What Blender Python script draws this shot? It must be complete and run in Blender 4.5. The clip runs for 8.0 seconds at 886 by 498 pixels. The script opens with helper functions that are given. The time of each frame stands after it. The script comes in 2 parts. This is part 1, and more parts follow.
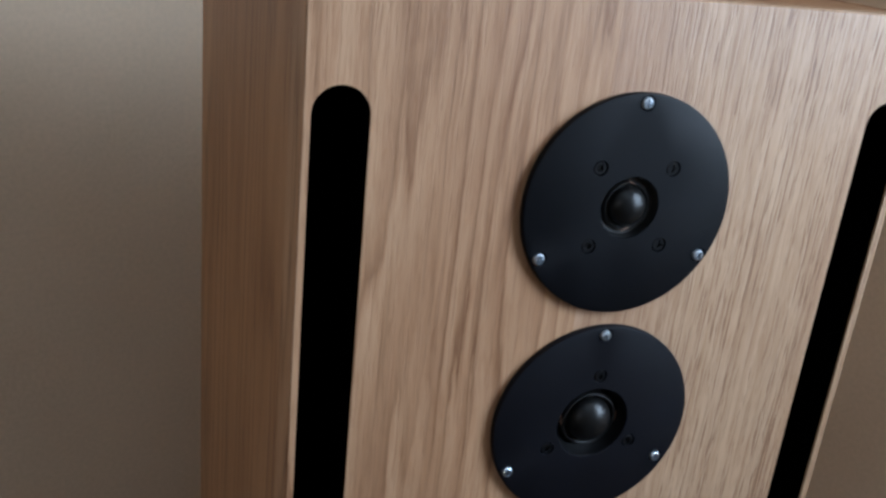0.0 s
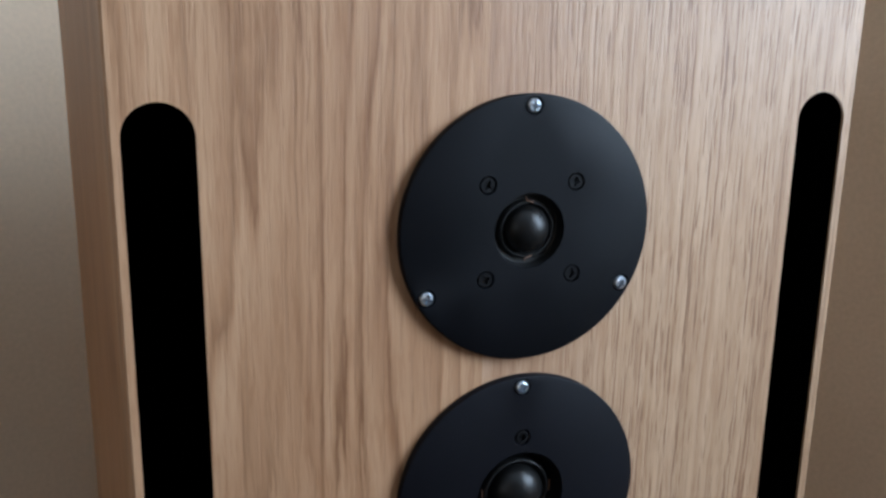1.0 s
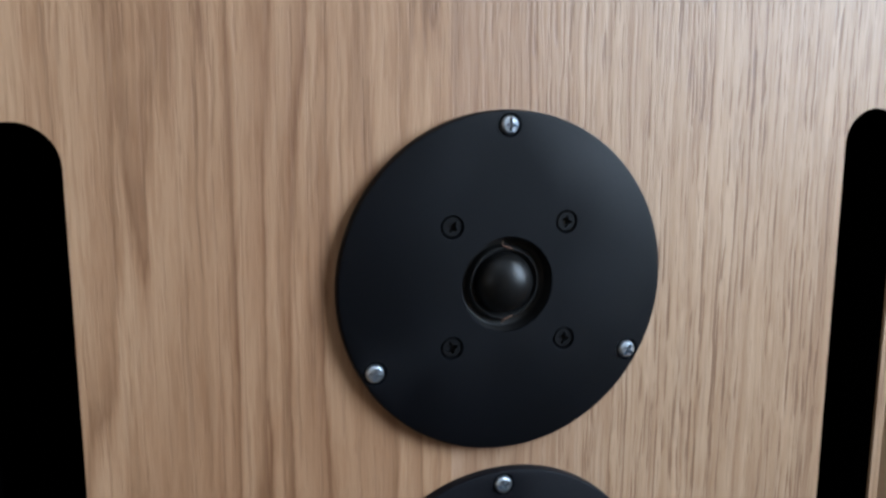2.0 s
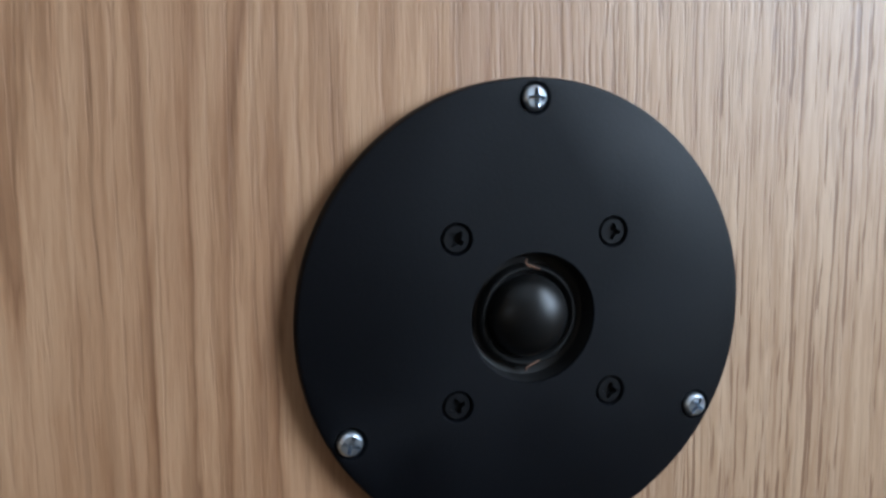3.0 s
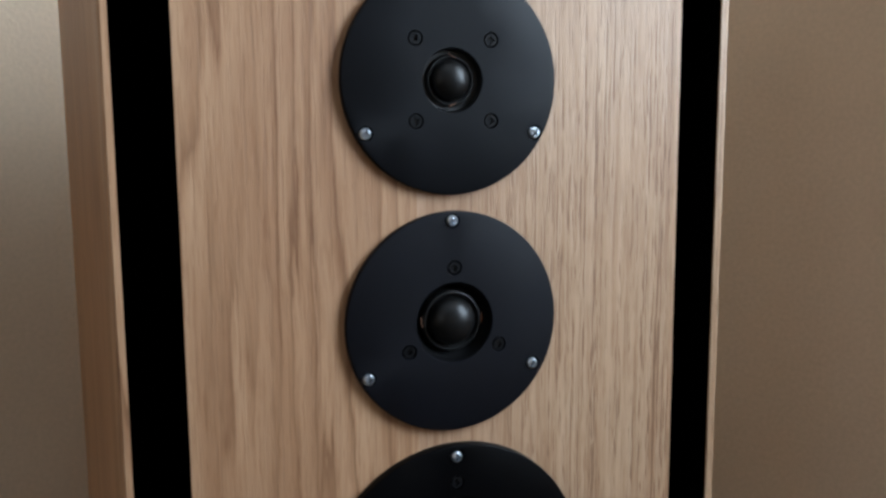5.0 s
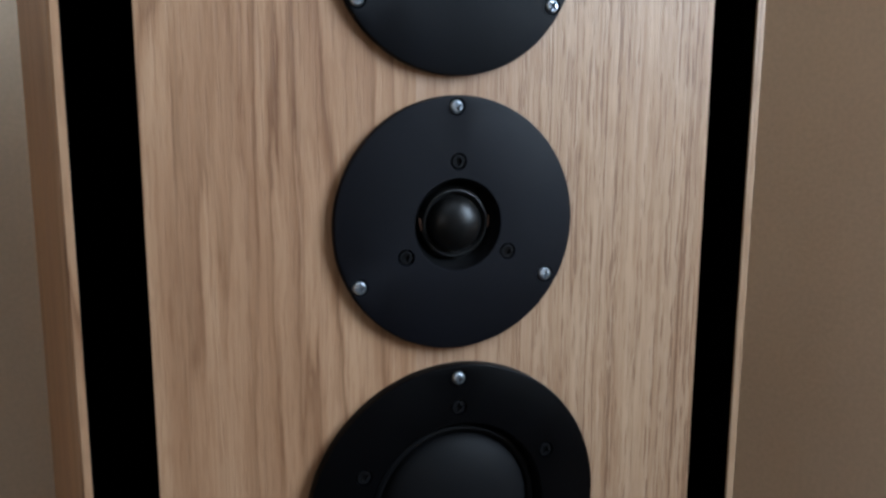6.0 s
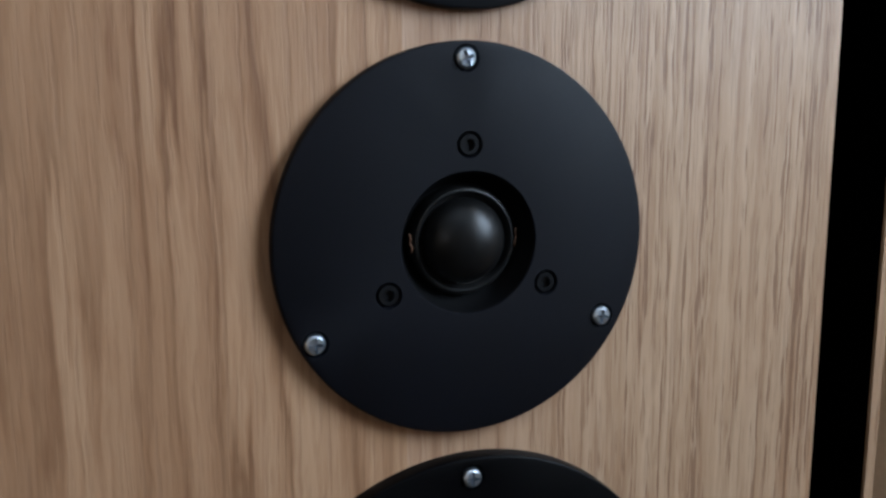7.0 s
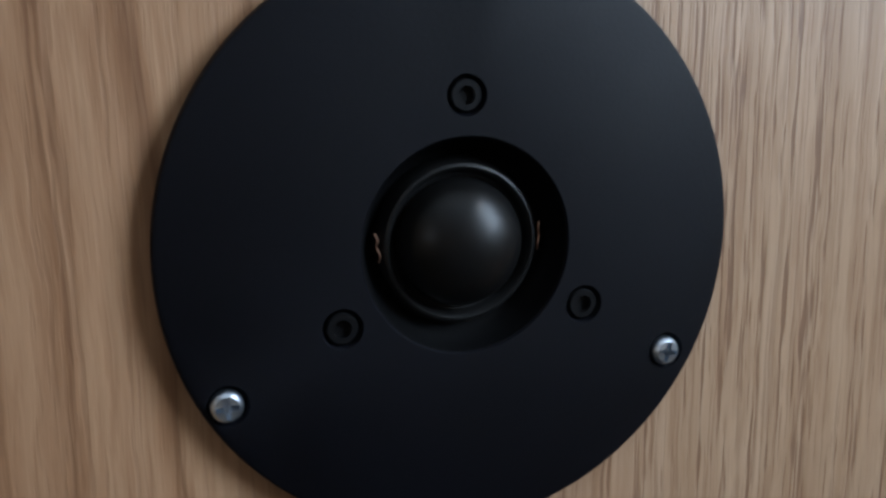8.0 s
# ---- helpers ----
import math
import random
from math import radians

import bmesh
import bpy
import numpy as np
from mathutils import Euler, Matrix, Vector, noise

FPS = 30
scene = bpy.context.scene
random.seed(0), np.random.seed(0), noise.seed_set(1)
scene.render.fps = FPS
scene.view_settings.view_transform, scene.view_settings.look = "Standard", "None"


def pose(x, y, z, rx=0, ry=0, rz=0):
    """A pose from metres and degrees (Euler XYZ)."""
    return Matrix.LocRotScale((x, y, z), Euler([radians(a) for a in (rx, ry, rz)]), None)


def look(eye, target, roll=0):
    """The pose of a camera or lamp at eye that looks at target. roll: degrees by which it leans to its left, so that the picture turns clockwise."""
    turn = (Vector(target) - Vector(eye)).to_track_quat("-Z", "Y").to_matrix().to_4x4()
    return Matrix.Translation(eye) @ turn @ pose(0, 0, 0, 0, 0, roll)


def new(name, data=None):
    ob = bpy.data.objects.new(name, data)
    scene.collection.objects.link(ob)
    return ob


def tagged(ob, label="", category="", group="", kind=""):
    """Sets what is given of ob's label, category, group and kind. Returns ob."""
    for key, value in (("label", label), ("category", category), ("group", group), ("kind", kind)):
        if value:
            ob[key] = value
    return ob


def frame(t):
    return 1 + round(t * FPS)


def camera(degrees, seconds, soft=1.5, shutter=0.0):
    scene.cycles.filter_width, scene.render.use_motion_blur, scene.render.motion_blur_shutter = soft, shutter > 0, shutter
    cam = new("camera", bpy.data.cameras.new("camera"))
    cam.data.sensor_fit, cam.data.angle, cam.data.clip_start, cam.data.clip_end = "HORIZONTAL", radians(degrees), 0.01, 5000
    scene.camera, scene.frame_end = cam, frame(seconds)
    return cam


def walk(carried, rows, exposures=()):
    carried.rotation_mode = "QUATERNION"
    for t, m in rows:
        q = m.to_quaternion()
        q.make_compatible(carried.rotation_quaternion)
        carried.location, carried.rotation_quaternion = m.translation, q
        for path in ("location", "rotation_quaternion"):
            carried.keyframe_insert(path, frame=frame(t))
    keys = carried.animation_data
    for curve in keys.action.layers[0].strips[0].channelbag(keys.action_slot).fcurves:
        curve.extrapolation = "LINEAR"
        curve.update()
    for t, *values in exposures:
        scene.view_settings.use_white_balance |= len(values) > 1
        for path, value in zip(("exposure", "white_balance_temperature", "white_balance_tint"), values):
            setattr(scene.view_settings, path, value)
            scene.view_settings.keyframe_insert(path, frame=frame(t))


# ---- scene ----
cam = camera(52.3, 8.0, soft=2.8)
PATH = [
    (0, (-0.2104, -0.3409, 1.2158), (0.4360, 1.4185, 0.5182), 5.97),
    (0.5, (-0.1770, -0.3349, 1.1934), (0.4651, 1.4850, 0.6682), 2.74),
    (0.7, (-0.1666, -0.3284, 1.1867), (0.4821, 1.4982, 0.6939), 1.84),
    (1, (-0.1442, -0.3093, 1.1749), (0.5106, 1.5191, 0.6970), 0.98),
    (1.5, (-0.1100, -0.2637, 1.1640), (0.5199, 1.5916, 0.7629), 0.48),
    (2, (-0.1006, -0.2483, 1.1599), (0.5134, 1.6195, 0.7931), 0.11),
    (2.2, (-0.0949, -0.2409, 1.1583), (0.4906, 1.6372, 0.7974), -0.18),
    (3.3, (-0.0740, -0.1720, 1.1381), (0.5233, 1.7202, 0.8875), -0.64),
    (3.5, (-0.0758, -0.1768, 1.1349), (0.5365, 1.7133, 0.9056), -0.56),
    (4, (-0.0970, -0.2507, 1.1224), (0.5285, 1.6327, 0.8744), -0.91),
    (4.5, (-0.1307, -0.3358, 1.1078), (0.5425, 1.5292, 0.8459), -0.72),
    (5, (-0.1476, -0.3907, 1.0798), (0.5380, 1.4683, 0.8075), -0.38),
    (5.2, (-0.1540, -0.3940, 1.0714), (0.5622, 1.4482, 0.7661), -0.15),
    (6.3, (-0.1207, -0.3053, 1.0389), (0.5750, 1.5331, 0.6701), 0.27),
    (6.5, (-0.1088, -0.2789, 1.0350), (0.5698, 1.5659, 0.6660), -0.06),
    (7, (-0.0877, -0.2213, 1.0279), (0.5990, 1.6247, 0.6807), -0.30),
    (7.5, (-0.0639, -0.1788, 1.0250), (0.5683, 1.6792, 0.6403), -0.71),
    (8, (-0.0522, -0.1470, 1.0189), (0.5752, 1.7095, 0.6192), -0.77),
]
walk(cam, [(t, look(eye, target, roll)) for t, eye, target, roll in PATH],
     exposures=((0.0, -0.42, 5750, 10), (1.0, -0.36, 5850, 10), (2.2, -0.42, 5950, 10), (3.4, -0.44, 6000, 10), (4.5, -0.32, 6300, 10),
                (5.2, -0.34, 6100, 10), (6.5, -0.42, 5950, 10), (8.0, -0.70, 6000, 10)))

# ---- daylight and fill lamp ----
TOE = 20.0                       # the speaker is toed in against the room's corner
CORNER = Vector((0.243, 0.585, 0.0))
ROOM = pose(CORNER.x, CORNER.y, 0, 0, 0, TOE)
WIN_NEAR, WIN_FAR, SILL, HEAD = 0.88, 1.68, 1.14, 1.90   # window in the right-hand wall, metres from the corner

world = bpy.data.worlds.new("daylight")
world.use_nodes = True
scene.world = world
wn = world.node_tree.nodes
sky = wn.new("ShaderNodeTexSky")
sky.sky_type, sky.sun_disc = "NISHITA", False
sky.sun_elevation, sky.sun_rotation = radians(32), radians(200)
wn["Background"].inputs["Strength"].default_value = 0.08
world.node_tree.links.new(sky.outputs[0], wn["Background"].inputs["Color"])

sky_lamp = bpy.data.lights.new("window_daylight", "AREA")
sky_lamp.shape, sky_lamp.size, sky_lamp.size_y = "RECTANGLE", WIN_FAR - WIN_NEAR, HEAD - SILL
sky_lamp.energy, sky_lamp.color = 66.0, (0.73, 0.87, 1.0)
lamp = new("window_daylight", sky_lamp)
lamp.matrix_world = ROOM @ pose(0.06, -(WIN_NEAR + WIN_FAR) / 2, (SILL + HEAD) / 2, 0, 90, 0)
# unseen fill lamp, added to lift the east wall and the cabinet side
fill_data = bpy.data.lights.new("unseen_fill_light", "AREA")
fill_data.shape, fill_data.size, fill_data.size_y = "RECTANGLE", 1.2, 0.8
fill_data.energy, fill_data.color = 9.5, (0.97, 0.97, 0.97)
fill_lamp = new("unseen_fill_light", fill_data)
fill_lamp.matrix_world = ROOM @ pose(-3.86, -1.6, 1.85, 0, -90, 0)


# ---- materials ----
def material(name):
    m = bpy.data.materials.new(name)
    m.use_nodes = True
    return m, m.node_tree.nodes, m.node_tree.links, m.node_tree.nodes["Principled BSDF"]


def node(nodes, kind, **values):
    n = nodes.new(kind)
    for key, value in values.items():
        n.inputs[key].default_value = value
    return n


def ramp(nodes, stops):
    n = nodes.new("ShaderNodeValToRGB")
    e = n.color_ramp.elements
    e[0].position, e[0].color = stops[0][0], (*stops[0][1], 1)
    e[1].position, e[1].color = stops[-1][0], (*stops[-1][1], 1)
    for p, c in stops[1:-1]:
        e.new(p).color = (*c, 1)
    return n


def grey(v):
    return (v, v, v)


def mix(nodes, links, kind, fac, a, b):
    n = nodes.new("ShaderNodeMix")
    n.data_type, n.blend_type, n.clamp_result = "RGBA", kind, True
    for socket, value in ((n.inputs[0], fac), (n.inputs[6], a), (n.inputs[7], b)):
        if isinstance(value, bpy.types.NodeSocket):
            links.new(value, socket)
        else:
            socket.default_value = value if isinstance(value, float) else (*value, 1)
    return n.outputs[2]


def stretched(nodes, links, source, across, along, detail, rough=0.55, shift=0.0):
    """Noise drawn out along z, as wood grain is."""
    mp = nodes.new("ShaderNodeMapping")
    mp.inputs["Scale"].default_value = (across, across, along)
    mp.inputs["Location"].default_value = (shift, shift * 0.7, shift * 0.3)
    links.new(source, mp.inputs["Vector"])
    n = node(nodes, "ShaderNodeTexNoise", Scale=1.0, Detail=detail, Roughness=rough)
    links.new(mp.outputs[0], n.inputs["Vector"])
    return n.outputs["Fac"]


def oak_veneer(name, tone=1.0, two_leaves=True, tint=(1.0, 1.0, 1.0)):
    m, nodes, links, bsdf = material(name)
    co = nodes.new("ShaderNodeTexCoord")

    def math_node(kind, a, b=0.0, c=0.0):
        n = nodes.new("ShaderNodeMath")
        n.operation = kind
        for socket, value in zip(n.inputs, (a, b, c)):
            if isinstance(value, float):
                socket.default_value = value
            else:
                links.new(value, socket)
        return n.outputs[0]

    # slow sideways drift of the grain
    drift = node(nodes, "ShaderNodeTexNoise", Scale=1.0, Detail=2.0)
    dm = nodes.new("ShaderNodeMapping")
    dm.inputs["Scale"].default_value = (14, 14, 7)
    links.new(co.outputs["Object"], dm.inputs["Vector"])
    links.new(dm.outputs[0], drift.inputs["Vector"])
    off = nodes.new("ShaderNodeVectorMath")
    off.operation = "MULTIPLY_ADD"
    links.new(drift.outputs["Color"], off.inputs[0])
    off.inputs[1].default_value = (0.008, 0.008, 0.0)
    jm = nodes.new("ShaderNodeMapping")
    jm.inputs["Scale"].default_value = (110, 110, 62)
    links.new(co.outputs["Object"], jm.inputs["Vector"])
    jitter = node(nodes, "ShaderNodeTexNoise", Scale=1.0, Detail=2.0)
    links.new(jm.outputs[0], jitter.inputs["Vector"])
    fibre = nodes.new("ShaderNodeVectorMath")
    fibre.operation = "MULTIPLY_ADD"
    links.new(jitter.outputs["Color"], fibre.inputs[0])
    fibre.inputs[1].default_value = (0.0012, 0.0012, 0.0)
    links.new(co.outputs["Object"], fibre.inputs[2])
    links.new(fibre.outputs[0], off.inputs[2])
    src = off.outputs[0]
    calm = nodes.new("ShaderNodeVectorMath")
    calm.operation = "MULTIPLY_ADD"
    links.new(drift.outputs["Color"], calm.inputs[0])
    calm.inputs[1].default_value = (0.0024, 0.0024, 0.0)
    links.new(fibre.outputs[0], calm.inputs[2])
    straight = calm.outputs[0]
    sep = nodes.new("ShaderNodeSeparateXYZ")
    links.new(src, sep.inputs[0])
    true = nodes.new("ShaderNodeSeparateXYZ")
    links.new(co.outputs["Object"], true.inputs[0])
    # leaf: 0 = crown-cut leaf, 1 = straight-grained leaf, with a tight joint between them
    leaf = nodes.new("ShaderNodeMapRange")
    leaf.inputs["From Min"].default_value, leaf.inputs["From Max"].default_value = (-0.0163, -0.0159) if two_leaves else (5, 6)
    links.new(true.outputs[0], leaf.inputs["Value"])
    # the straight leaf grows paler and more porous away from the joint
    away = nodes.new("ShaderNodeMapRange")
    away.interpolation_type = "SMOOTHSTEP"
    away.inputs["From Min"].default_value, away.inputs["From Max"].default_value = (-0.03, 0.06) if two_leaves else (5, 6)
    links.new(sep.outputs[0], away.inputs["Value"])
    wander = stretched(nodes, links, co.outputs["Object"], 16, 1.9, 2.0, 0.5, shift=2.4)
    medium = stretched(nodes, links, src, 190, 6.5, 4.0, shift=3.1)
    fine = stretched(nodes, links, src, 620, 48.0, 3.0, shift=7.7)
    streak = stretched(nodes, links, straight, 330, 9.0, 4.0, shift=4.6)
    pore = stretched(nodes, links, straight, 1300, 60.0, 1.0, shift=1.3)
    lines = stretched(nodes, links, straight, 720, 4.0, 1.0, shift=8.5)
    thin = stretched(nodes, links, straight, 1200, 20.0, 1.0, shift=6.3)
    blot = stretched(nodes, links, src, 24, 5.0, 2.0, shift=5.2)

    # growth rings: slow rise of tone, then a sharp fall, at uneven spacing
    plan = math_node("ADD", sep.outputs[0], sep.outputs[1])
    phase = math_node("MULTIPLY_ADD", wander, 7.0, math_node("MULTIPLY", plan, 78.0))
    saw = math_node("FRACT", math_node("MULTIPLY_ADD", medium, 1.5, phase))
    t = tone
    light, mid, dark = (0.60 * t, 0.376 * t, 0.228 * t), (0.495 * t, 0.288 * t, 0.163 * t), (0.30 * t, 0.157 * t, 0.080 * t)
    r1 = ramp(nodes, [(0.0, mid), (0.14, light), (0.45, light), (0.70, mid), (0.91, dark), (1.0, mid)])
    links.new(saw, r1.inputs[0])
    # the rings fade in and out along the board
    fade = ramp(nodes, [(0.36, grey(0.28)), (0.60, grey(1.0))])
    links.new(stretched(nodes, links, src, 60, 4.5, 2.0, shift=9.1), fade.inputs[0])
    left = mix(nodes, links, "MIX", fade.outputs[0], mid, r1.outputs[0])
    pale = ramp(nodes, [(0.32, (0.53 * t, 0.345 * t, 0.215 * t)), (0.5, (0.61 * t, 0.415 * t, 0.272 * t)), (0.68, (0.66 * t, 0.465 * t, 0.318 * t))])
    links.new(streak, pale.inputs[0])
    warm = ramp(nodes, [(0.32, (0.45 * t, 0.262 * t, 0.158 * t)), (0.5, (0.57 * t, 0.360 * t, 0.235 * t)), (0.68, (0.63 * t, 0.420 * t, 0.290 * t))])
    links.new(streak, warm.inputs[0])
    right = mix(nodes, links, "MIX", away.outputs[0], warm.outputs[0], pale.outputs[0])
    base = mix(nodes, links, "MIX", leaf.outputs[0], left, right)
    r2 = ramp(nodes, [(0.34, (0.74, 0.64, 0.57)), (0.50, (0.98, 0.97, 0.96)), (0.66, grey(1.0))])
    links.new(medium, r2.inputs[0])
    base = mix(nodes, links, "MULTIPLY", 0.50, base, r2.outputs[0])
    r3 = ramp(nodes, [(0.36, (0.72, 0.63, 0.56)), (0.50, grey(1.0))])
    links.new(fine, r3.inputs[0])
    base = mix(nodes, links, "MULTIPLY", 0.44, base, r3.outputs[0])
    # dark open pores in short upright dashes, denser on the straight leaf
    r4 = ramp(nodes, [(0.545, grey(0.0)), (0.625, grey(1.0))])
    links.new(math_node("MULTIPLY_ADD", lines, 0.55, math_node("MULTIPLY", pore, 0.45)), r4.inputs[0])
    r6 = ramp(nodes, [(0.53, grey(0.0)), (0.68, grey(0.42))])
    links.new(thin, r6.inputs[0])
    amount = nodes.new("ShaderNodeMapRange")
    amount.inputs["To Min"].default_value, amount.inputs["To Max"].default_value = 0.28, 0.85
    links.new(away.outputs[0], amount.inputs["Value"])
    pores = math_node("MULTIPLY", math_node("MAXIMUM", r4.outputs[0], r6.outputs[0]), amount.outputs[0])
    base = mix(nodes, links, "MIX", pores, base, (0.27 * t, 0.142 * t, 0.080 * t))
    r5 = ramp(nodes, [(0.34, (0.82, 0.76, 0.71)), (0.62, (1.0, 1.0, 1.0))])
    links.new(blot, r5.inputs[0])
    base = mix(nodes, links, "MULTIPLY", 0.8, base, r5.outputs[0])
    base = mix(nodes, links, "MULTIPLY", 1.0, base, tint)
    links.new(base, bsdf.inputs["Base Color"])
    rr = nodes.new("ShaderNodeMapRange")
    rr.inputs["To Min"].default_value, rr.inputs["To Max"].default_value = 0.40, 0.56
    links.new(fine, rr.inputs["Value"])
    links.new(rr.outputs[0], bsdf.inputs["Roughness"])
    bsdf.inputs["Specular IOR Level"].default_value = 0.55
    bump = node(nodes, "ShaderNodeBump", Strength=0.35, Distance=0.0004)
    links.new(math_node("SUBTRACT", fine, pores), bump.inputs["Height"])
    links.new(bump.outputs[0], bsdf.inputs["Normal"])
    return m


def plain(name, colour, rough, metal=0.0, speck=0.0, scale=900.0, bump=0.0, distance=0.0002, spec=0.5):
    """A surface of one colour with fine speckle in tone, gloss and relief."""
    m, nodes, links, bsdf = material(name)
    co = nodes.new("ShaderNodeTexCoord")
    fine = node(nodes, "ShaderNodeTexNoise", Scale=scale, Detail=3.0)
    wide = node(nodes, "ShaderNodeTexNoise", Scale=scale / 40, Detail=3.0)
    links.new(co.outputs["Object"], fine.inputs["Vector"])
    links.new(co.outputs["Object"], wide.inputs["Vector"])
    both = nodes.new("ShaderNodeMath")
    both.operation = "ADD"
    links.new(fine.outputs["Fac"], both.inputs[0])
    links.new(wide.outputs["Fac"], both.inputs[1])
    r = ramp(nodes, [(0.3, tuple(c * (1 - speck) for c in colour)), (0.7, tuple(min(1, c * (1 + speck)) for c in colour))])
    half = nodes.new("ShaderNodeMath")
    half.operation = "MULTIPLY"
    half.inputs[1].default_value = 0.5
    links.new(both.outputs[0], half.inputs[0])
    links.new(half.outputs[0], r.inputs[0])
    links.new(r.outputs[0], bsdf.inputs["Base Color"])
    rr = nodes.new("ShaderNodeMapRange")
    rr.inputs["To Min"].default_value, rr.inputs["To Max"].default_value = max(0.02, rough - 0.08), min(1, rough + 0.08)
    links.new(wide.outputs["Fac"], rr.inputs["Value"])
    links.new(rr.outputs[0], bsdf.inputs["Roughness"])
    bsdf.inputs["Metallic"].default_value = metal
    bsdf.inputs["Specular IOR Level"].default_value = spec
    if bump:
        b = node(nodes, "ShaderNodeBump", Strength=bump, Distance=distance)
        links.new(fine.outputs["Fac"], b.inputs["Height"])
        links.new(b.outputs[0], bsdf.inputs["Normal"])
    return m


VENEER = oak_veneer("oak_veneer", 0.68, True, (1.06, 1.01, 0.94))
# cabinet oak with side shade and warm wall bounce put into its tint
SHADE_TINTED_OAK = oak_veneer("shade_tinted_oak_veneer", 0.64, False, (1.0, 0.84, 0.64))
PLATE = plain("black_anodised_plate", (0.0007, 0.0010, 0.0022), 0.56, 0.0, 0.3, 1800, 0.3, 0.00012, 0.165)
PLATE_MATT = plain("matt_black_plate", (0.0012, 0.0013, 0.0032), 0.62, 0.0, 0.35, 1500, 0.22, 0.00012, 0.175)
PLATE_SMOOTH = plain("smooth_black_plate", (0.0008, 0.0008, 0.0011), 0.40, 0.0, 0.15, 2500, 0.05, 0.0001, 0.09)
POCKET = plain("black_pocket", (0.0018, 0.0018, 0.0021), 0.6, 0.0, 0.1, 2500, spec=0.12)
SILK = plain("black_silk_dome", (0.0045, 0.0043, 0.0042), 0.36, 0.0, 0.25, 3500, 0.15, 0.0001, 0.26)
CLOTH = plain("dull_black_cloth_dome", (0.0035, 0.0035, 0.004), 0.62, 0.0, 0.2, 3500, 0.15, 0.0001, 0.10)
SURROUND = plain("black_surround", (0.008, 0.0078, 0.0078), 0.42, 0.0, 0.15, 2000, spec=0.28)
ZINC = plain("zinc_plated_steel", (0.58, 0.65, 0.73), 0.33, 1.0, 0.12, 1500)
BLACK_STEEL = plain("blackened_steel", (0.003, 0.003, 0.0036), 0.48, 0.0, 0.2, 2500, spec=0.17)
COPPER = plain("enamelled_copper", (0.34, 0.20, 0.14), 0.5, 1.0, 0.2, 3000)
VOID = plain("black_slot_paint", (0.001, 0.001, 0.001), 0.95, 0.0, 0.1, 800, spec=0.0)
WALL = plain("beige_wall_paint", (0.64, 0.497, 0.358), 0.85, 0.0, 0.09, 260, 0.3, 0.0010, 0.25)
CEILING = plain("white_ceiling_paint", (0.86, 0.86, 0.85), 0.9, 0.0, 0.02, 300, 0.2, 0.001, 0.2)
FLOOR = plain("floor_covering", (0.07, 0.055, 0.045), 0.6, 0.0, 0.15, 200, 0.2, 0.001, 0.4)
PVC = plain("white_window_paint", (0.75, 0.76, 0.77), 0.35, 0.0, 0.02, 200)


# ---- building helpers ----
def part(name, bm, mat, parent=None, label="", m=None, smooth=False):
    me = bpy.data.meshes.new(name)
    bmesh.ops.recalc_face_normals(bm, faces=bm.faces)
    bm.to_mesh(me)
    bm.free()
    me.materials.append(mat)
    if smooth:
        for p in me.polygons:
            p.use_smooth = True
        me.set_sharp_from_angle(angle=radians(35))
    ob = new(name, me)
    if m is not None:
        ob.matrix_basis = m
    if parent:
        ob.parent = parent
    return tagged(ob, label)


def again(ob, m, parent=None):
    """The same piece once more, sharing its mesh."""
    o = new(ob.name.split(".")[0], ob.data)
    o.matrix_basis = m
    o.parent = parent or ob.parent
    return tagged(o, ob.get("label", ""))


def box(bm, x0, x1, y0, y1, z0, z1, bevel=0.0):
    v = bmesh.ops.create_cube(bm, size=1.0)["verts"]
    for p in v:
        p.co = ((x0 + x1) / 2 + p.co.x * (x1 - x0), (y0 + y1) / 2 + p.co.y * (y1 - y0), (z0 + z1) / 2 + p.co.z * (z1 - z0))
    if bevel:
        edges = list({e for p in v for e in p.link_edges})
        bmesh.ops.bevel(bm, geom=edges, offset=bevel, segments=2, affect="EDGES", profile=0.5)
    return bm


def prism(bm, outline, z0, z1, bevel=0.0):
    """An upright prism over a plan outline."""
    low = [bm.verts.new((x, y, z0)) for x, y in outline]
    top = [bm.verts.new((x, y, z1)) for x, y in outline]
    n = len(outline)
    faces = [bm.faces.new(low[::-1]), bm.faces.new(top)]
    faces += [bm.faces.new((low[i], low[(i + 1) % n], top[(i + 1) % n], top[i])) for i in range(n)]
    if bevel:
        edges = list({e for f in faces for e in f.edges})
        bmesh.ops.bevel(bm, geom=edges, offset=bevel, segments=2, affect="EDGES", profile=0.5)
    return bm


def lathe(bm, profile, segments=96):
    """Turns (radius, y) pairs about the y axis; a radius of 0 closes the end."""
    rings = []
    for r, y in profile:
        if r == 0:
            rings.append([bm.verts.new((0, y, 0))])
        else:
            rings.append([bm.verts.new((r * math.cos(a), y, r * math.sin(a))) for a in (2 * math.pi * i / segments for i in range(segments))])
    for a, b in zip(rings, rings[1:]):
        for i in range(segments):
            j = (i + 1) % segments
            q = [a[i % len(a)], a[j % len(a)], b[j % len(b)], b[i % len(b)]]
            bm.faces.new(list(dict.fromkeys(q)))
    return bm


def ring(cx, cz, r, n=40):
    return [(cx + r * math.cos(2 * math.pi * i / n), cz + r * math.sin(2 * math.pi * i / n)) for i in range(n)]


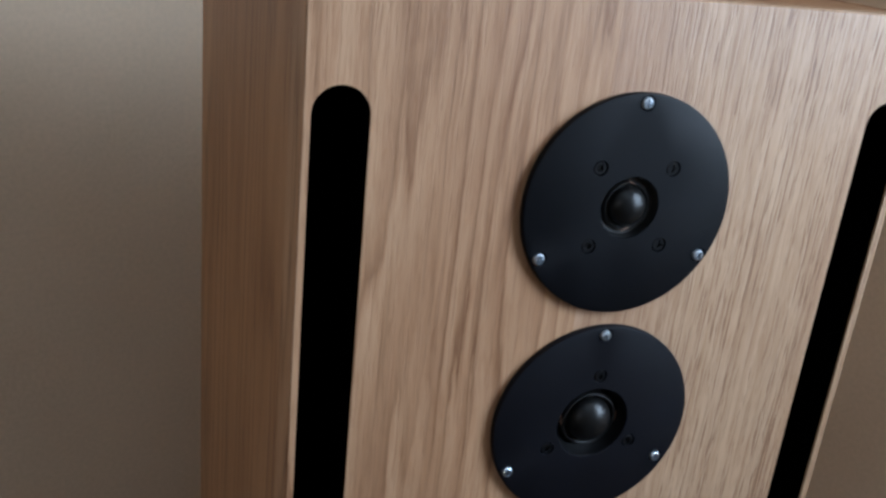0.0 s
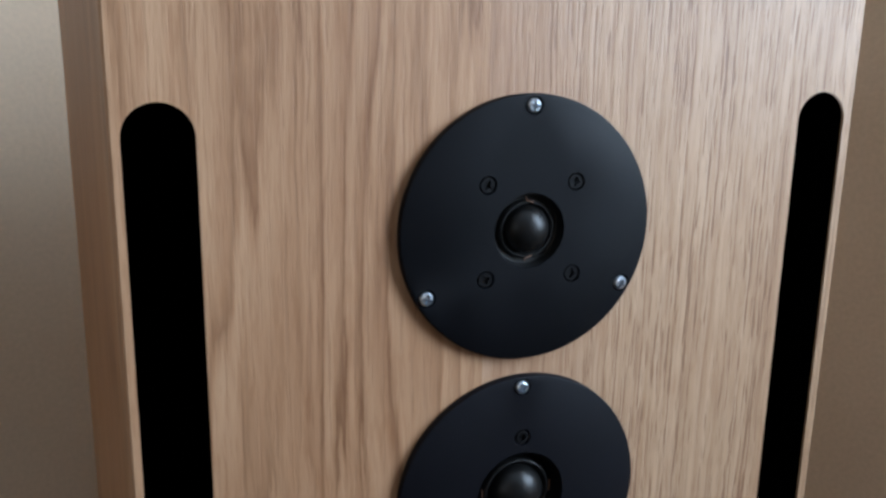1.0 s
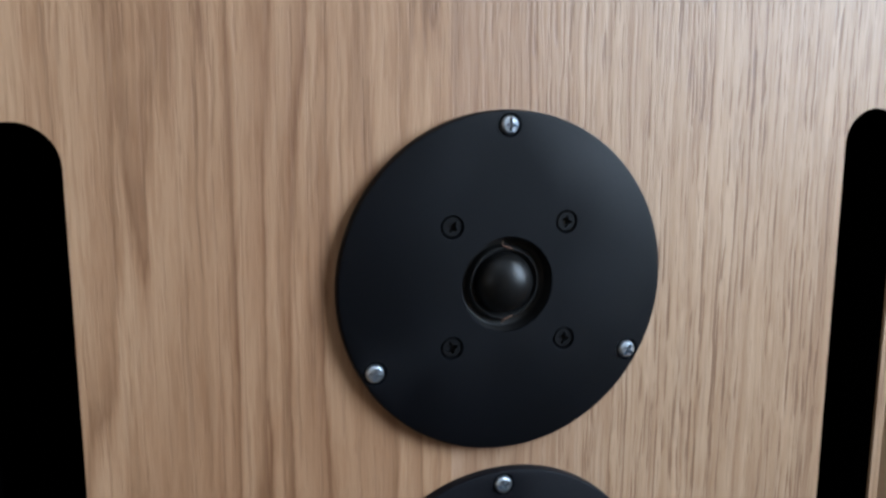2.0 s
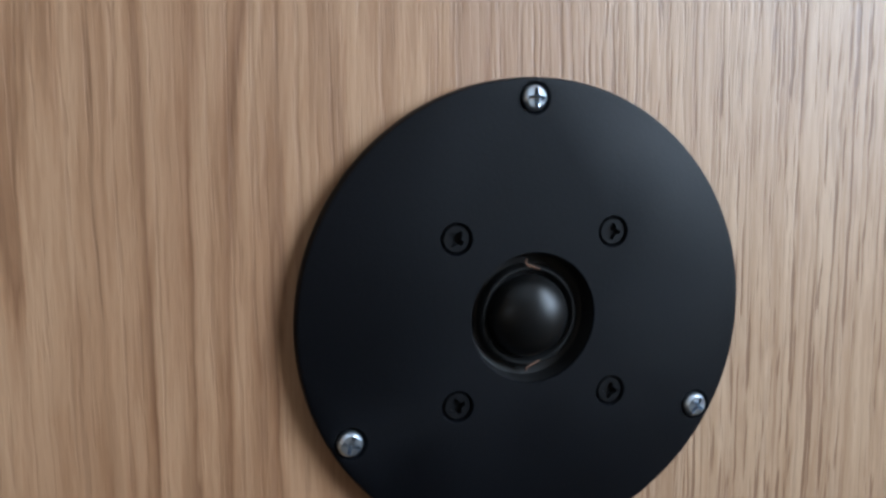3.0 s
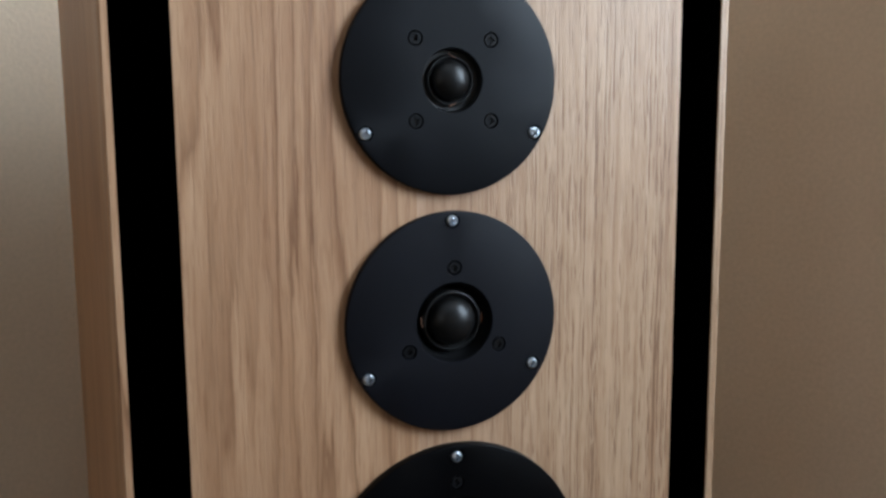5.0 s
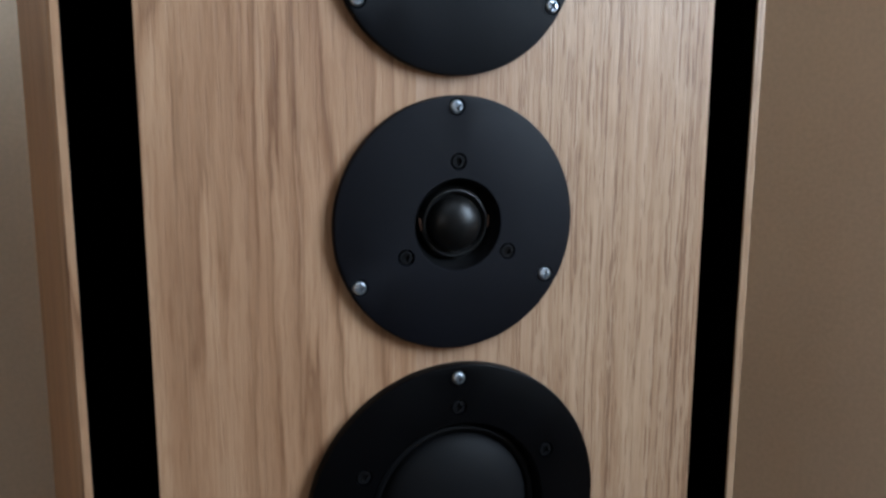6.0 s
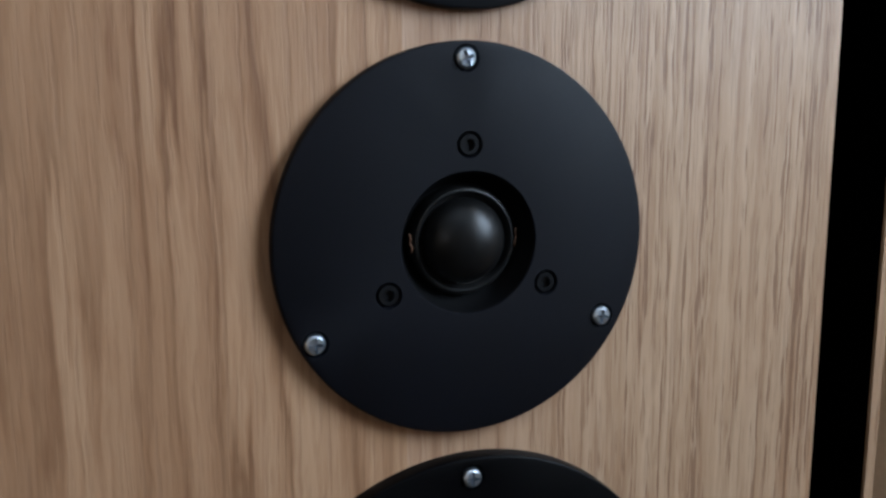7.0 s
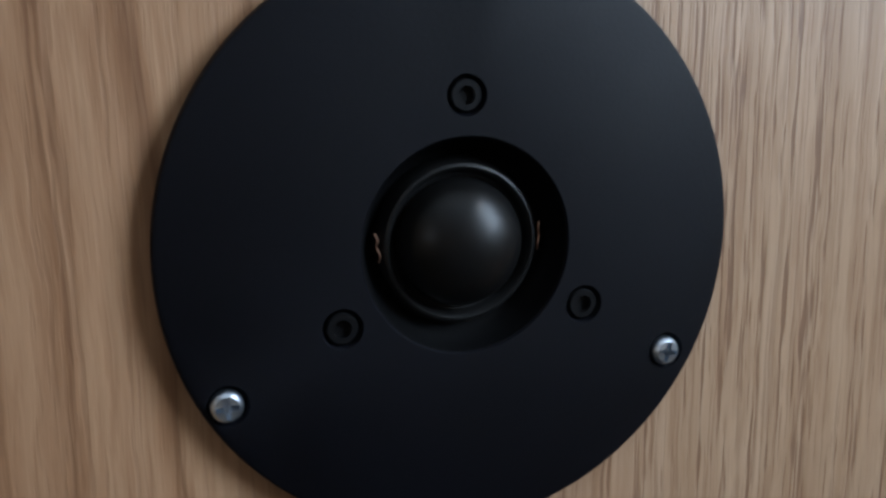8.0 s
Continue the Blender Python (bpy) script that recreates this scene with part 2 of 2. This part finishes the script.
def capsule(cx, z0, z1, r, n=20):
    """An upright slot with half-round ends."""
    up = [(cx + r * math.cos(math.pi * i / n), z1 - r + r * math.sin(math.pi * i / n)) for i in range(n + 1)]
    down = [(cx - r * math.cos(math.pi * i / n), z0 + r - r * math.sin(math.pi * i / n)) for i in range(n + 1)]
    return up + down


def sheet(bm, loops, y):
    """A flat face at depth y with holes; returns the loops of vertices."""
    made, edges = [], []
    for loop in loops:
        v = [bm.verts.new((x, y, z)) for x, z in loop]
        edges += [bm.edges.new((v[i], v[(i + 1) % len(v)])) for i in range(len(v))]
        made.append(v)
    bmesh.ops.triangle_fill(bm, edges=edges, use_beauty=True, use_dissolve=False)
    return made


def wall_between(bm, a, b):
    n = len(a)
    for i in range(n):
        bm.faces.new((a[i], a[(i + 1) % n], b[(i + 1) % n], b[i]))


def shifted(bm, loop, y, centre=None, scale=1.0):
    out = []
    for v in loop:
        x, z = v.co.x, v.co.z
        if centre:
            x, z = centre[0] + (x - centre[0]) * scale, centre[1] + (z - centre[1]) * scale
        out.append(bm.verts.new((x, y, z)))
    return out


def tube(bm, points, r, sides=6):
    """A thin wire along points."""
    rings = []
    for i, p in enumerate(points):
        p = Vector(p)
        d = (Vector(points[min(i + 1, len(points) - 1)]) - Vector(points[max(i - 1, 0)])).normalized()
        u = d.orthogonal().normalized()
        w = d.cross(u)
        rings.append([bm.verts.new(p + r * (math.cos(a) * u + math.sin(a) * w)) for a in (2 * math.pi * k / sides for k in range(sides))])
    for a, b in zip(rings, rings[1:]):
        wall_between(bm, a, b)
    bm.faces.new(rings[0][::-1])
    bm.faces.new(rings[-1])
    return bm


# ---- the room ----
def room_wall(name, bm, label):
    ob = part(name, bm, WALL, None, label, ROOM.copy())
    return tagged(ob, label, "wall", kind="structure")


LONG, WIDE, HIGH, T = 4.2, 3.8, 2.5, 0.15
room_wall("wall_north", box(bmesh.new(), -WIDE, T, 0.0, T, 0, HIGH), "beige painted plaster wall behind the speaker")
bm = bmesh.new()
for y0, y1, z0, z1 in ((-LONG, -WIN_FAR, 0, HIGH), (-WIN_NEAR, -0.002, 0, HIGH), (-WIN_FAR, -WIN_NEAR, 0, SILL), (-WIN_FAR, -WIN_NEAR, HEAD, HIGH)):
    box(bm, 0.0, T, y0, y1, z0, z1)
room_wall("wall_east", bm, "beige painted plaster wall with a window opening")
# opening cut only to let the added fill lamp in
bm = bmesh.new()
for y0, y1, z0, z1 in ((-LONG, -2.2, 0, HIGH), (-1.0, T, 0, HIGH), (-2.2, -1.0, 0, 1.45), (-2.2, -1.0, 2.25, HIGH)):
    box(bm, -WIDE - T, -WIDE, y0, y1, z0, z1)
room_wall("wall_west", bm, "beige painted plaster wall with an opening for the added fill lamp")
room_wall("wall_south", box(bmesh.new(), -WIDE - T, T, -LONG - T, -LONG, 0, HIGH), "plain beige painted plaster wall")
tagged(part("floor", box(bmesh.new(), -WIDE - T, T, -LONG - T, T, -0.1, 0.0), FLOOR, None, "", ROOM.copy()), "brown floor under the speaker", "floor", kind="structure")
tagged(part("ceiling", box(bmesh.new(), -WIDE - T, T, -LONG - T, T, HIGH, HIGH + 0.1), CEILING, None, "", ROOM.copy()), "plain white painted ceiling", "ceiling", kind="structure")


def window_unit(name, m, width, high, label):
    """A white frame set in a wall opening; its width runs along its own y axis."""
    w = tagged(new(name), label, "window", kind="structure")
    w.matrix_basis = m
    h = width / 2
    bm = bmesh.new()
    box(bm, 0, 0.05, -h, -h + 0.05, 0, high, 0.003)
    box(bm, 0, 0.05, h - 0.05, h, 0, high, 0.003)
    box(bm, 0, 0.05, -h + 0.05, h - 0.05, 0, 0.05, 0.003)
    box(bm, 0, 0.05, -h + 0.05, h - 0.05, high - 0.05, high, 0.003)
    part("window_frame", bm, PVC, w)


window_unit("window_1", ROOM @ pose(0.075, -(WIN_NEAR + WIN_FAR) / 2, SILL), WIN_FAR - WIN_NEAR, HEAD - SILL, "white framed window letting in daylight")
# frame added around the fill lamp's opening; no such window is known
window_unit("fill_lamp_frame", ROOM @ pose(-WIDE - 0.075, -1.6, 1.45, 0, 0, 180), 1.2, 0.8, "white frame added around the unseen fill lamp")


# ---- the loudspeaker ----
CX, HW, TOP = 0.0020, 0.1506, 1.1915       # middle, half width and top of the baffle
FLARE, DEPTH, BASE = 0.0220, 0.205, 0.0   # the box grows wider towards its back
SLOT_IN, SLOT_OUT, SLOT_TOP, SLOT_LOW = 0.1225, 0.1465, {-1: 1.1497, 1: 1.1510}, 0.30
SX = 0.0015                               # middle between the slots
BOARD = 0.018
speaker = tagged(new("floor_standing_speaker"), "oak-veneered floor-standing loudspeaker with round black drivers and side slots", "loudspeaker")
speaker.matrix_basis = pose(0, 0, BASE)

DRIVERS = ((0.0004, 1.0998, 0.0450), (0.0010, 0.9880, 0.0450), (0.0012, 0.8622, 0.0570))
SR = (SLOT_OUT - SLOT_IN) / 2
slots = [capsule(SX + s * (SLOT_IN + SR), SLOT_LOW, SLOT_TOP[s], SR) for s in (-1, 1)]
holes = slots + [ring(x, z, r, 64) for x, z, r in DRIVERS]
E0 = 0.0008
rim = [(CX - HW + E0, E0), (CX + HW - E0, E0), (CX + HW - E0, TOP - E0), (CX - HW + E0, TOP - E0)]
full = [(CX - HW, 0.0), (CX + HW, 0.0), (CX + HW, TOP), (CX - HW, TOP)]
HB = HW + FLARE * BOARD / DEPTH
rear = [(CX - HB, 0.0), (CX + HB, 0.0), (CX + HB, TOP), (CX - HB, TOP)]
bm = bmesh.new()
front = sheet(bm, [rim] + holes, 0.0)
back = sheet(bm, [rear] + holes, BOARD)
side = [bm.verts.new((x, E0, z)) for x, z in full]
wall_between(bm, front[0], side)
wall_between(bm, side, back[0])
for a, b in zip(front[1:], back[1:]):
    wall_between(bm, a, b)
part("baffle", bm, VENEER, speaker, "oak-veneered front panel with two long slots")

for s in (-1, 1):
    bm = bmesh.new()
    path = capsule(SX + s * (SLOT_IN + SR), SLOT_LOW, SLOT_TOP[s], SR)
    mid = SX + s * (SLOT_IN + SR)
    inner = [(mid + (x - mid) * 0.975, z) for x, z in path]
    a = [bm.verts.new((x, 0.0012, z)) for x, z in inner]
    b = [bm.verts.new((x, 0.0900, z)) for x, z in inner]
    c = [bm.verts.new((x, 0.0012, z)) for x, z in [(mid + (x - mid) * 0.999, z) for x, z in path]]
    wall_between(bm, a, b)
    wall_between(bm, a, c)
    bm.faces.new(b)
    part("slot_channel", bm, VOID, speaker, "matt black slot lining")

for s in (-1, 1):
    x0, x1 = CX + s * HW, CX + s * (HW + FLARE)
    f = BOARD / DEPTH
    bm = prism(bmesh.new(), [(x0 + s * FLARE * f, BOARD + 0.0001), (x1, DEPTH), (x1 - s * 0.012, DEPTH), (x0 + s * FLARE * f - s * 0.0024, BOARD + 0.0001)], 0.0, TOP - 0.0002)
    part("side_panel", bm, SHADE_TINTED_OAK, speaker, "oak veneer side coloured darker and warmer for shade")
w0, w1 = HW - 0.003, HW + FLARE - 0.0125
trap = [(CX - w0, BOARD + 0.0006), (CX + w0, BOARD + 0.0006), (CX + w1, DEPTH), (CX - w1, DEPTH)]
part("top_panel", prism(bmesh.new(), trap, TOP - BOARD, TOP - 0.0004, 0.0004), SHADE_TINTED_OAK, speaker)
part("bottom_panel", prism(bmesh.new(), trap, 0.0, BOARD, 0.0004), SHADE_TINTED_OAK, speaker)
part("back_panel", prism(bmesh.new(), [(CX - w1, DEPTH - 0.018), (CX + w1, DEPTH - 0.018), (CX + w1, DEPTH - 0.0005), (CX - w1, DEPTH - 0.0005)], BOARD + 0.0005, TOP - BOARD - 0.0005), SHADE_TINTED_OAK, speaker)


# ---- drivers ----
def polar(r, degrees):
    return r * math.cos(radians(degrees)), r * math.sin(radians(degrees))


def faceplate(name, R, mouth, bolts, pockets, thick, m, label, mat=PLATE):
    """A round plate with a turned edge, screw holes, pockets for inner screws and a mouth in the middle."""
    bm = bmesh.new()
    loops = [ring(0, 0, R - 0.0009, 128), ring(0, 0, mouth, 96)]
    loops += [ring(*polar(r, a), 0.0036, 28) for r, a in bolts] + [ring(*polar(r, a), 0.0036, 28) for r, a in pockets]
    made = sheet(bm, loops, -thick)
    r1 = shifted(bm, made[0], -thick + 0.0003, (0, 0), (R - 0.0003) / (R - 0.0009))
    r2 = shifted(bm, made[0], -thick + 0.0010, (0, 0), R / (R - 0.0009))
    r3 = shifted(bm, made[0], 0.0, (0, 0), R / (R - 0.0009))
    wall_between(bm, made[0], r1), wall_between(bm, r1, r2), wall_between(bm, r2, r3)
    lip = shifted(bm, made[1], -thick + 0.0006, (0, 0), 0.985)
    wall_between(bm, made[1], lip)
    for k, (r, a) in enumerate(bolts + pockets):
        c = polar(r, a)
        loop = made[2 + k]
        low = shifted(bm, loop, -thick + (0.0016 if k < len(bolts) else 0.0022), c, 0.80)
        wall_between(bm, loop, low)
        bm.faces.new(low)
    return part(name, bm, mat, speaker, label, m, smooth=True)


def cross_screw(r=0.0028, high=0.0021):
    """A pan-head screw with a cross recess."""
    bm = bmesh.new()
    n, outer = 28, []
    star = []
    for i in range(16):
        a = 2 * math.pi * i / 16 + math.pi / 16
        k = i % 4
        star.append(polar(0.0020 if k in (0, 3) else 0.00085, math.degrees(a)))
    dome = [(r, 0.0), (r, -high * 0.45), (r * 0.90, -high * 0.78), (r * 0.74, -high * 0.96)]
    rings = []
    for rr, y in dome:
        rings.append([bm.verts.new((rr * math.cos(2 * math.pi * i / n), y, rr * math.sin(2 * math.pi * i / n))) for i in range(n)])
    for a, b in zip(rings, rings[1:]):
        wall_between(bm, a, b)
    s = [bm.verts.new((x, -high, z)) for x, z in star]
    edges = [bm.edges.new((s[i], s[(i + 1) % 16])) for i in range(16)]
    edges += [bm.edges.get((rings[-1][i], rings[-1][(i + 1) % n])) for i in range(n)]
    bmesh.ops.triangle_fill(bm, edges=edges, use_beauty=True, use_dissolve=False)
    low = [bm.verts.new((x * 0.80, -high + 0.0022, z * 0.80)) for x, z in star]
    wall_between(bm, s, low)
    bm.faces.new(low)
    return bm


def socket_screw(r=0.0029, high=0.0012, sides=6, bore=0.0015):
    """A flat black screw head with a socket."""
    bm = bmesh.new()
    n = 24
    a = [bm.verts.new((r * math.cos(2 * math.pi * i / n), 0, r * math.sin(2 * math.pi * i / n))) for i in range(n)]
    b = [bm.verts.new((r * math.cos(2 * math.pi * i / n), -high * 0.75, r * math.sin(2 * math.pi * i / n))) for i in range(n)]
    c = [bm.verts.new((0.88 * r * math.cos(2 * math.pi * i / n), -high, 0.88 * r * math.sin(2 * math.pi * i / n))) for i in range(n)]
    wall_between(bm, a, b), wall_between(bm, b, c)
    if sides == 6:
        star = [polar(bore, 30 * i + 12) for i in range(12)]
    else:
        star = [polar(bore * 1.1 if i % 4 in (0, 3) else bore * 0.68, 360 * i / 16 + 11.25) for i in range(16)]
    s = [bm.verts.new((x, -high, z)) for x, z in star]
    edges = [bm.edges.new((s[i], s[(i + 1) % len(s)])) for i in range(len(s))] + [bm.edges.get((c[i], c[(i + 1) % n])) for i in range(n)]
    bmesh.ops.triangle_fill(bm, edges=edges, use_beauty=True, use_dissolve=False)
    low = [bm.verts.new((x, -high + 0.0011, z)) for x, z in star]
    wall_between(bm, s, low)
    bm.faces.new(low)
    return bm


def dome_profile(r, high, base, n=18):
    return [(r * math.cos(math.pi / 2 * i / n) if i < n else 0.0, base - high * math.sin(math.pi / 2 * i / n)) for i in range(n + 1)]


def nudged(spots, dx, dz=0.0):
    """Screw places moved by a hair, as fitted by hand."""
    out = []
    for r, a in spots:
        x, z = polar(r, a)
        out.append((math.hypot(x + dx, z + dz), math.degrees(math.atan2(z + dz, x + dx))))
    return out


def lead(bends, parent):
    """A fine wire led smoothly through its bends."""
    p = [Vector(q) for q in bends]
    p = [p[0]] + p + [p[-1]]
    fine = []
    for a, b, c, d in zip(p, p[1:], p[2:], p[3:]):
        for k in range(4):
            t = k / 4
            fine.append(0.5 * (2 * b + (c - a) * t + (2 * a - 5 * b + 4 * c - d) * t ** 2 + (3 * b - a - 3 * c + d) * t ** 3))
    return part("voice_coil_lead", tube(bmesh.new(), fine + [p[-1]], 0.00022), COPPER, parent, "thin copper lead wire", smooth=True)


zinc_mesh, hex_mesh, cross_mesh = None, None, None


def screws(plate, bolts, pockets, thick, cross):
    global zinc_mesh, hex_mesh, cross_mesh
    for k, (r, a) in enumerate(bolts):
        x, z = polar(r, a)
        m = pose(x - 0.0002, -thick + 0.0010, z, 0, 17 * k + 23 * len(pockets), 0)
        if zinc_mesh is None:
            zinc_mesh = part("mounting_screw", cross_screw(), ZINC, plate, "zinc-plated cross-head screw", m, smooth=True)
        else:
            again(zinc_mesh, m, plate)
    for k, (r, a) in enumerate(pockets):
        x, z = polar(r, a)
        m = pose(x, -thick + 0.0021, z, 0, 31 * k + 8, 0)
        if cross:
            if cross_mesh is None:
                cross_mesh = part("inner_screw", socket_screw(0.0031, 0.0017, 4, 0.0017), BLACK_STEEL, plate, "black recessed screw", m, smooth=True)
            else:
                again(cross_mesh, m, plate)
        elif hex_mesh is None:
            hex_mesh = part("inner_screw", socket_screw(0.0029, 0.0018, 6, 0.0016), BLACK_STEEL, plate, "black recessed screw", m, smooth=True)
        else:
            again(hex_mesh, m, plate)


THREE = [(0.0475, 90), (0.0475, 210), (0.0475, 330)]
TH = 0.0036

# small tweeter
M = pose(DRIVERS[0][0], 0, DRIVERS[0][1])
inner4 = nudged([(0.0258, 45), (0.0258, 135), (0.0258, 225), (0.0258, 315)], 0.0006)
plate = faceplate("tweeter", 0.0519, 0.0146, THREE, inner4, TH, M, "round satin black tweeter faceplate")
screws(plate, THREE, inner4, TH, True)
part("mouth", lathe(bmesh.new(), [(0.01438, -TH + 0.0006), (0.0141, -TH + 0.0032), (0.0136, -TH + 0.0044), (0.0122, -TH + 0.0048), (0.0116, -TH + 0.0046)]), SURROUND, plate, smooth=True)
part("surround", lathe(bmesh.new(), [(0.0118, -TH + 0.0044), (0.0113, -TH + 0.0030), (0.0109, -TH + 0.0026), (0.0105, -TH + 0.0026), (0.0101, -TH + 0.0031), (0.0096, -TH + 0.0040), (0.0090, -TH + 0.0042)]), SURROUND, plate, smooth=True)
part("dome", lathe(bmesh.new(), dome_profile(0.0092, 0.0070, -TH + 0.0037)), SILK, plate, "small black fabric dome", smooth=True)
for s in (1, -1):
    lead([(-0.0004, -TH + 0.0034, s * 0.0126), (-0.0010, -TH + 0.0022, s * 0.0118), (0.0000, -TH + 0.0022, s * 0.0112), (0.0012, -TH + 0.0024, s * 0.0108), (0.0024, -TH + 0.0027, s * 0.0103)], plate)

# larger dome
M = pose(DRIVERS[1][0], 0, DRIVERS[1][1])
inner3 = nudged([(0.0253, 90), (0.0260, 210), (0.0260, 330)], -0.0001, 0.0006)
B3 = nudged(THREE, -0.0010, 0.0004)
plate = faceplate("dome_tweeter", 0.0524, 0.0192, B3, inner3, TH, M, "round matt black dome tweeter faceplate", PLATE_MATT)
screws(plate, B3, inner3, TH, False)
part("mouth", lathe(bmesh.new(), [(0.0189, -TH + 0.0006), (0.0184, -TH + 0.0030), (0.0170, -TH + 0.0062), (0.0158, -TH + 0.0072), (0.0153, -TH + 0.0074)]), POCKET, plate, smooth=True)
part("surround", lathe(bmesh.new(), [(0.0154, -TH + 0.0076), (0.0148, -TH + 0.0050), (0.0141, -TH + 0.0038), (0.0136, -TH + 0.0036), (0.0131, -TH + 0.0040), (0.0124, -TH + 0.0056), (0.0115, -TH + 0.0060)]), SURROUND, plate, smooth=True)
part("dome", lathe(bmesh.new(), dome_profile(0.0116, 0.0092, -TH + 0.0055)), SILK, plate, "black fabric dome", smooth=True)
for s in (1, -1):
    lead([(s * 0.0155, -TH + 0.0050, 0.0026), (s * 0.0151, -TH + 0.0045, 0.0014), (s * 0.0153, -TH + 0.0046, 0.0002), (s * 0.0148, -TH + 0.0042, -0.0012), (s * 0.0150, -TH + 0.0046, -0.0024)], plate)

# dome midrange, of which the top shows
M = pose(DRIVERS[2][0], 0, DRIVERS[2][1])
bolts = [(0.0605, 90), (0.0605, 210), (0.0605, 330)]
inner6 = [(0.0475, 90), (0.0475, 28), (0.0475, 152), (0.0475, 270)]
plate = faceplate("midrange", 0.0663, 0.0405, bolts, inner6, 0.0050, M, "round smooth black dome midrange faceplate", PLATE_SMOOTH)
screws(plate, bolts, inner6, 0.0050, True)
part("mouth", lathe(bmesh.new(), [(0.0399, -0.0044), (0.0394, -0.0020), (0.0386, 0.0010)]), POCKET, plate, smooth=True)
part("surround", lathe(bmesh.new(), [(0.0388, 0.0012), (0.0380, -0.0012), (0.0366, -0.0018), (0.0352, -0.0010), (0.0342, 0.0014)]), POCKET, plate, smooth=True)
part("dome", lathe(bmesh.new(), dome_profile(0.0343, 0.0130, 0.0012)), CLOTH, plate, "large black fabric dome", smooth=True)
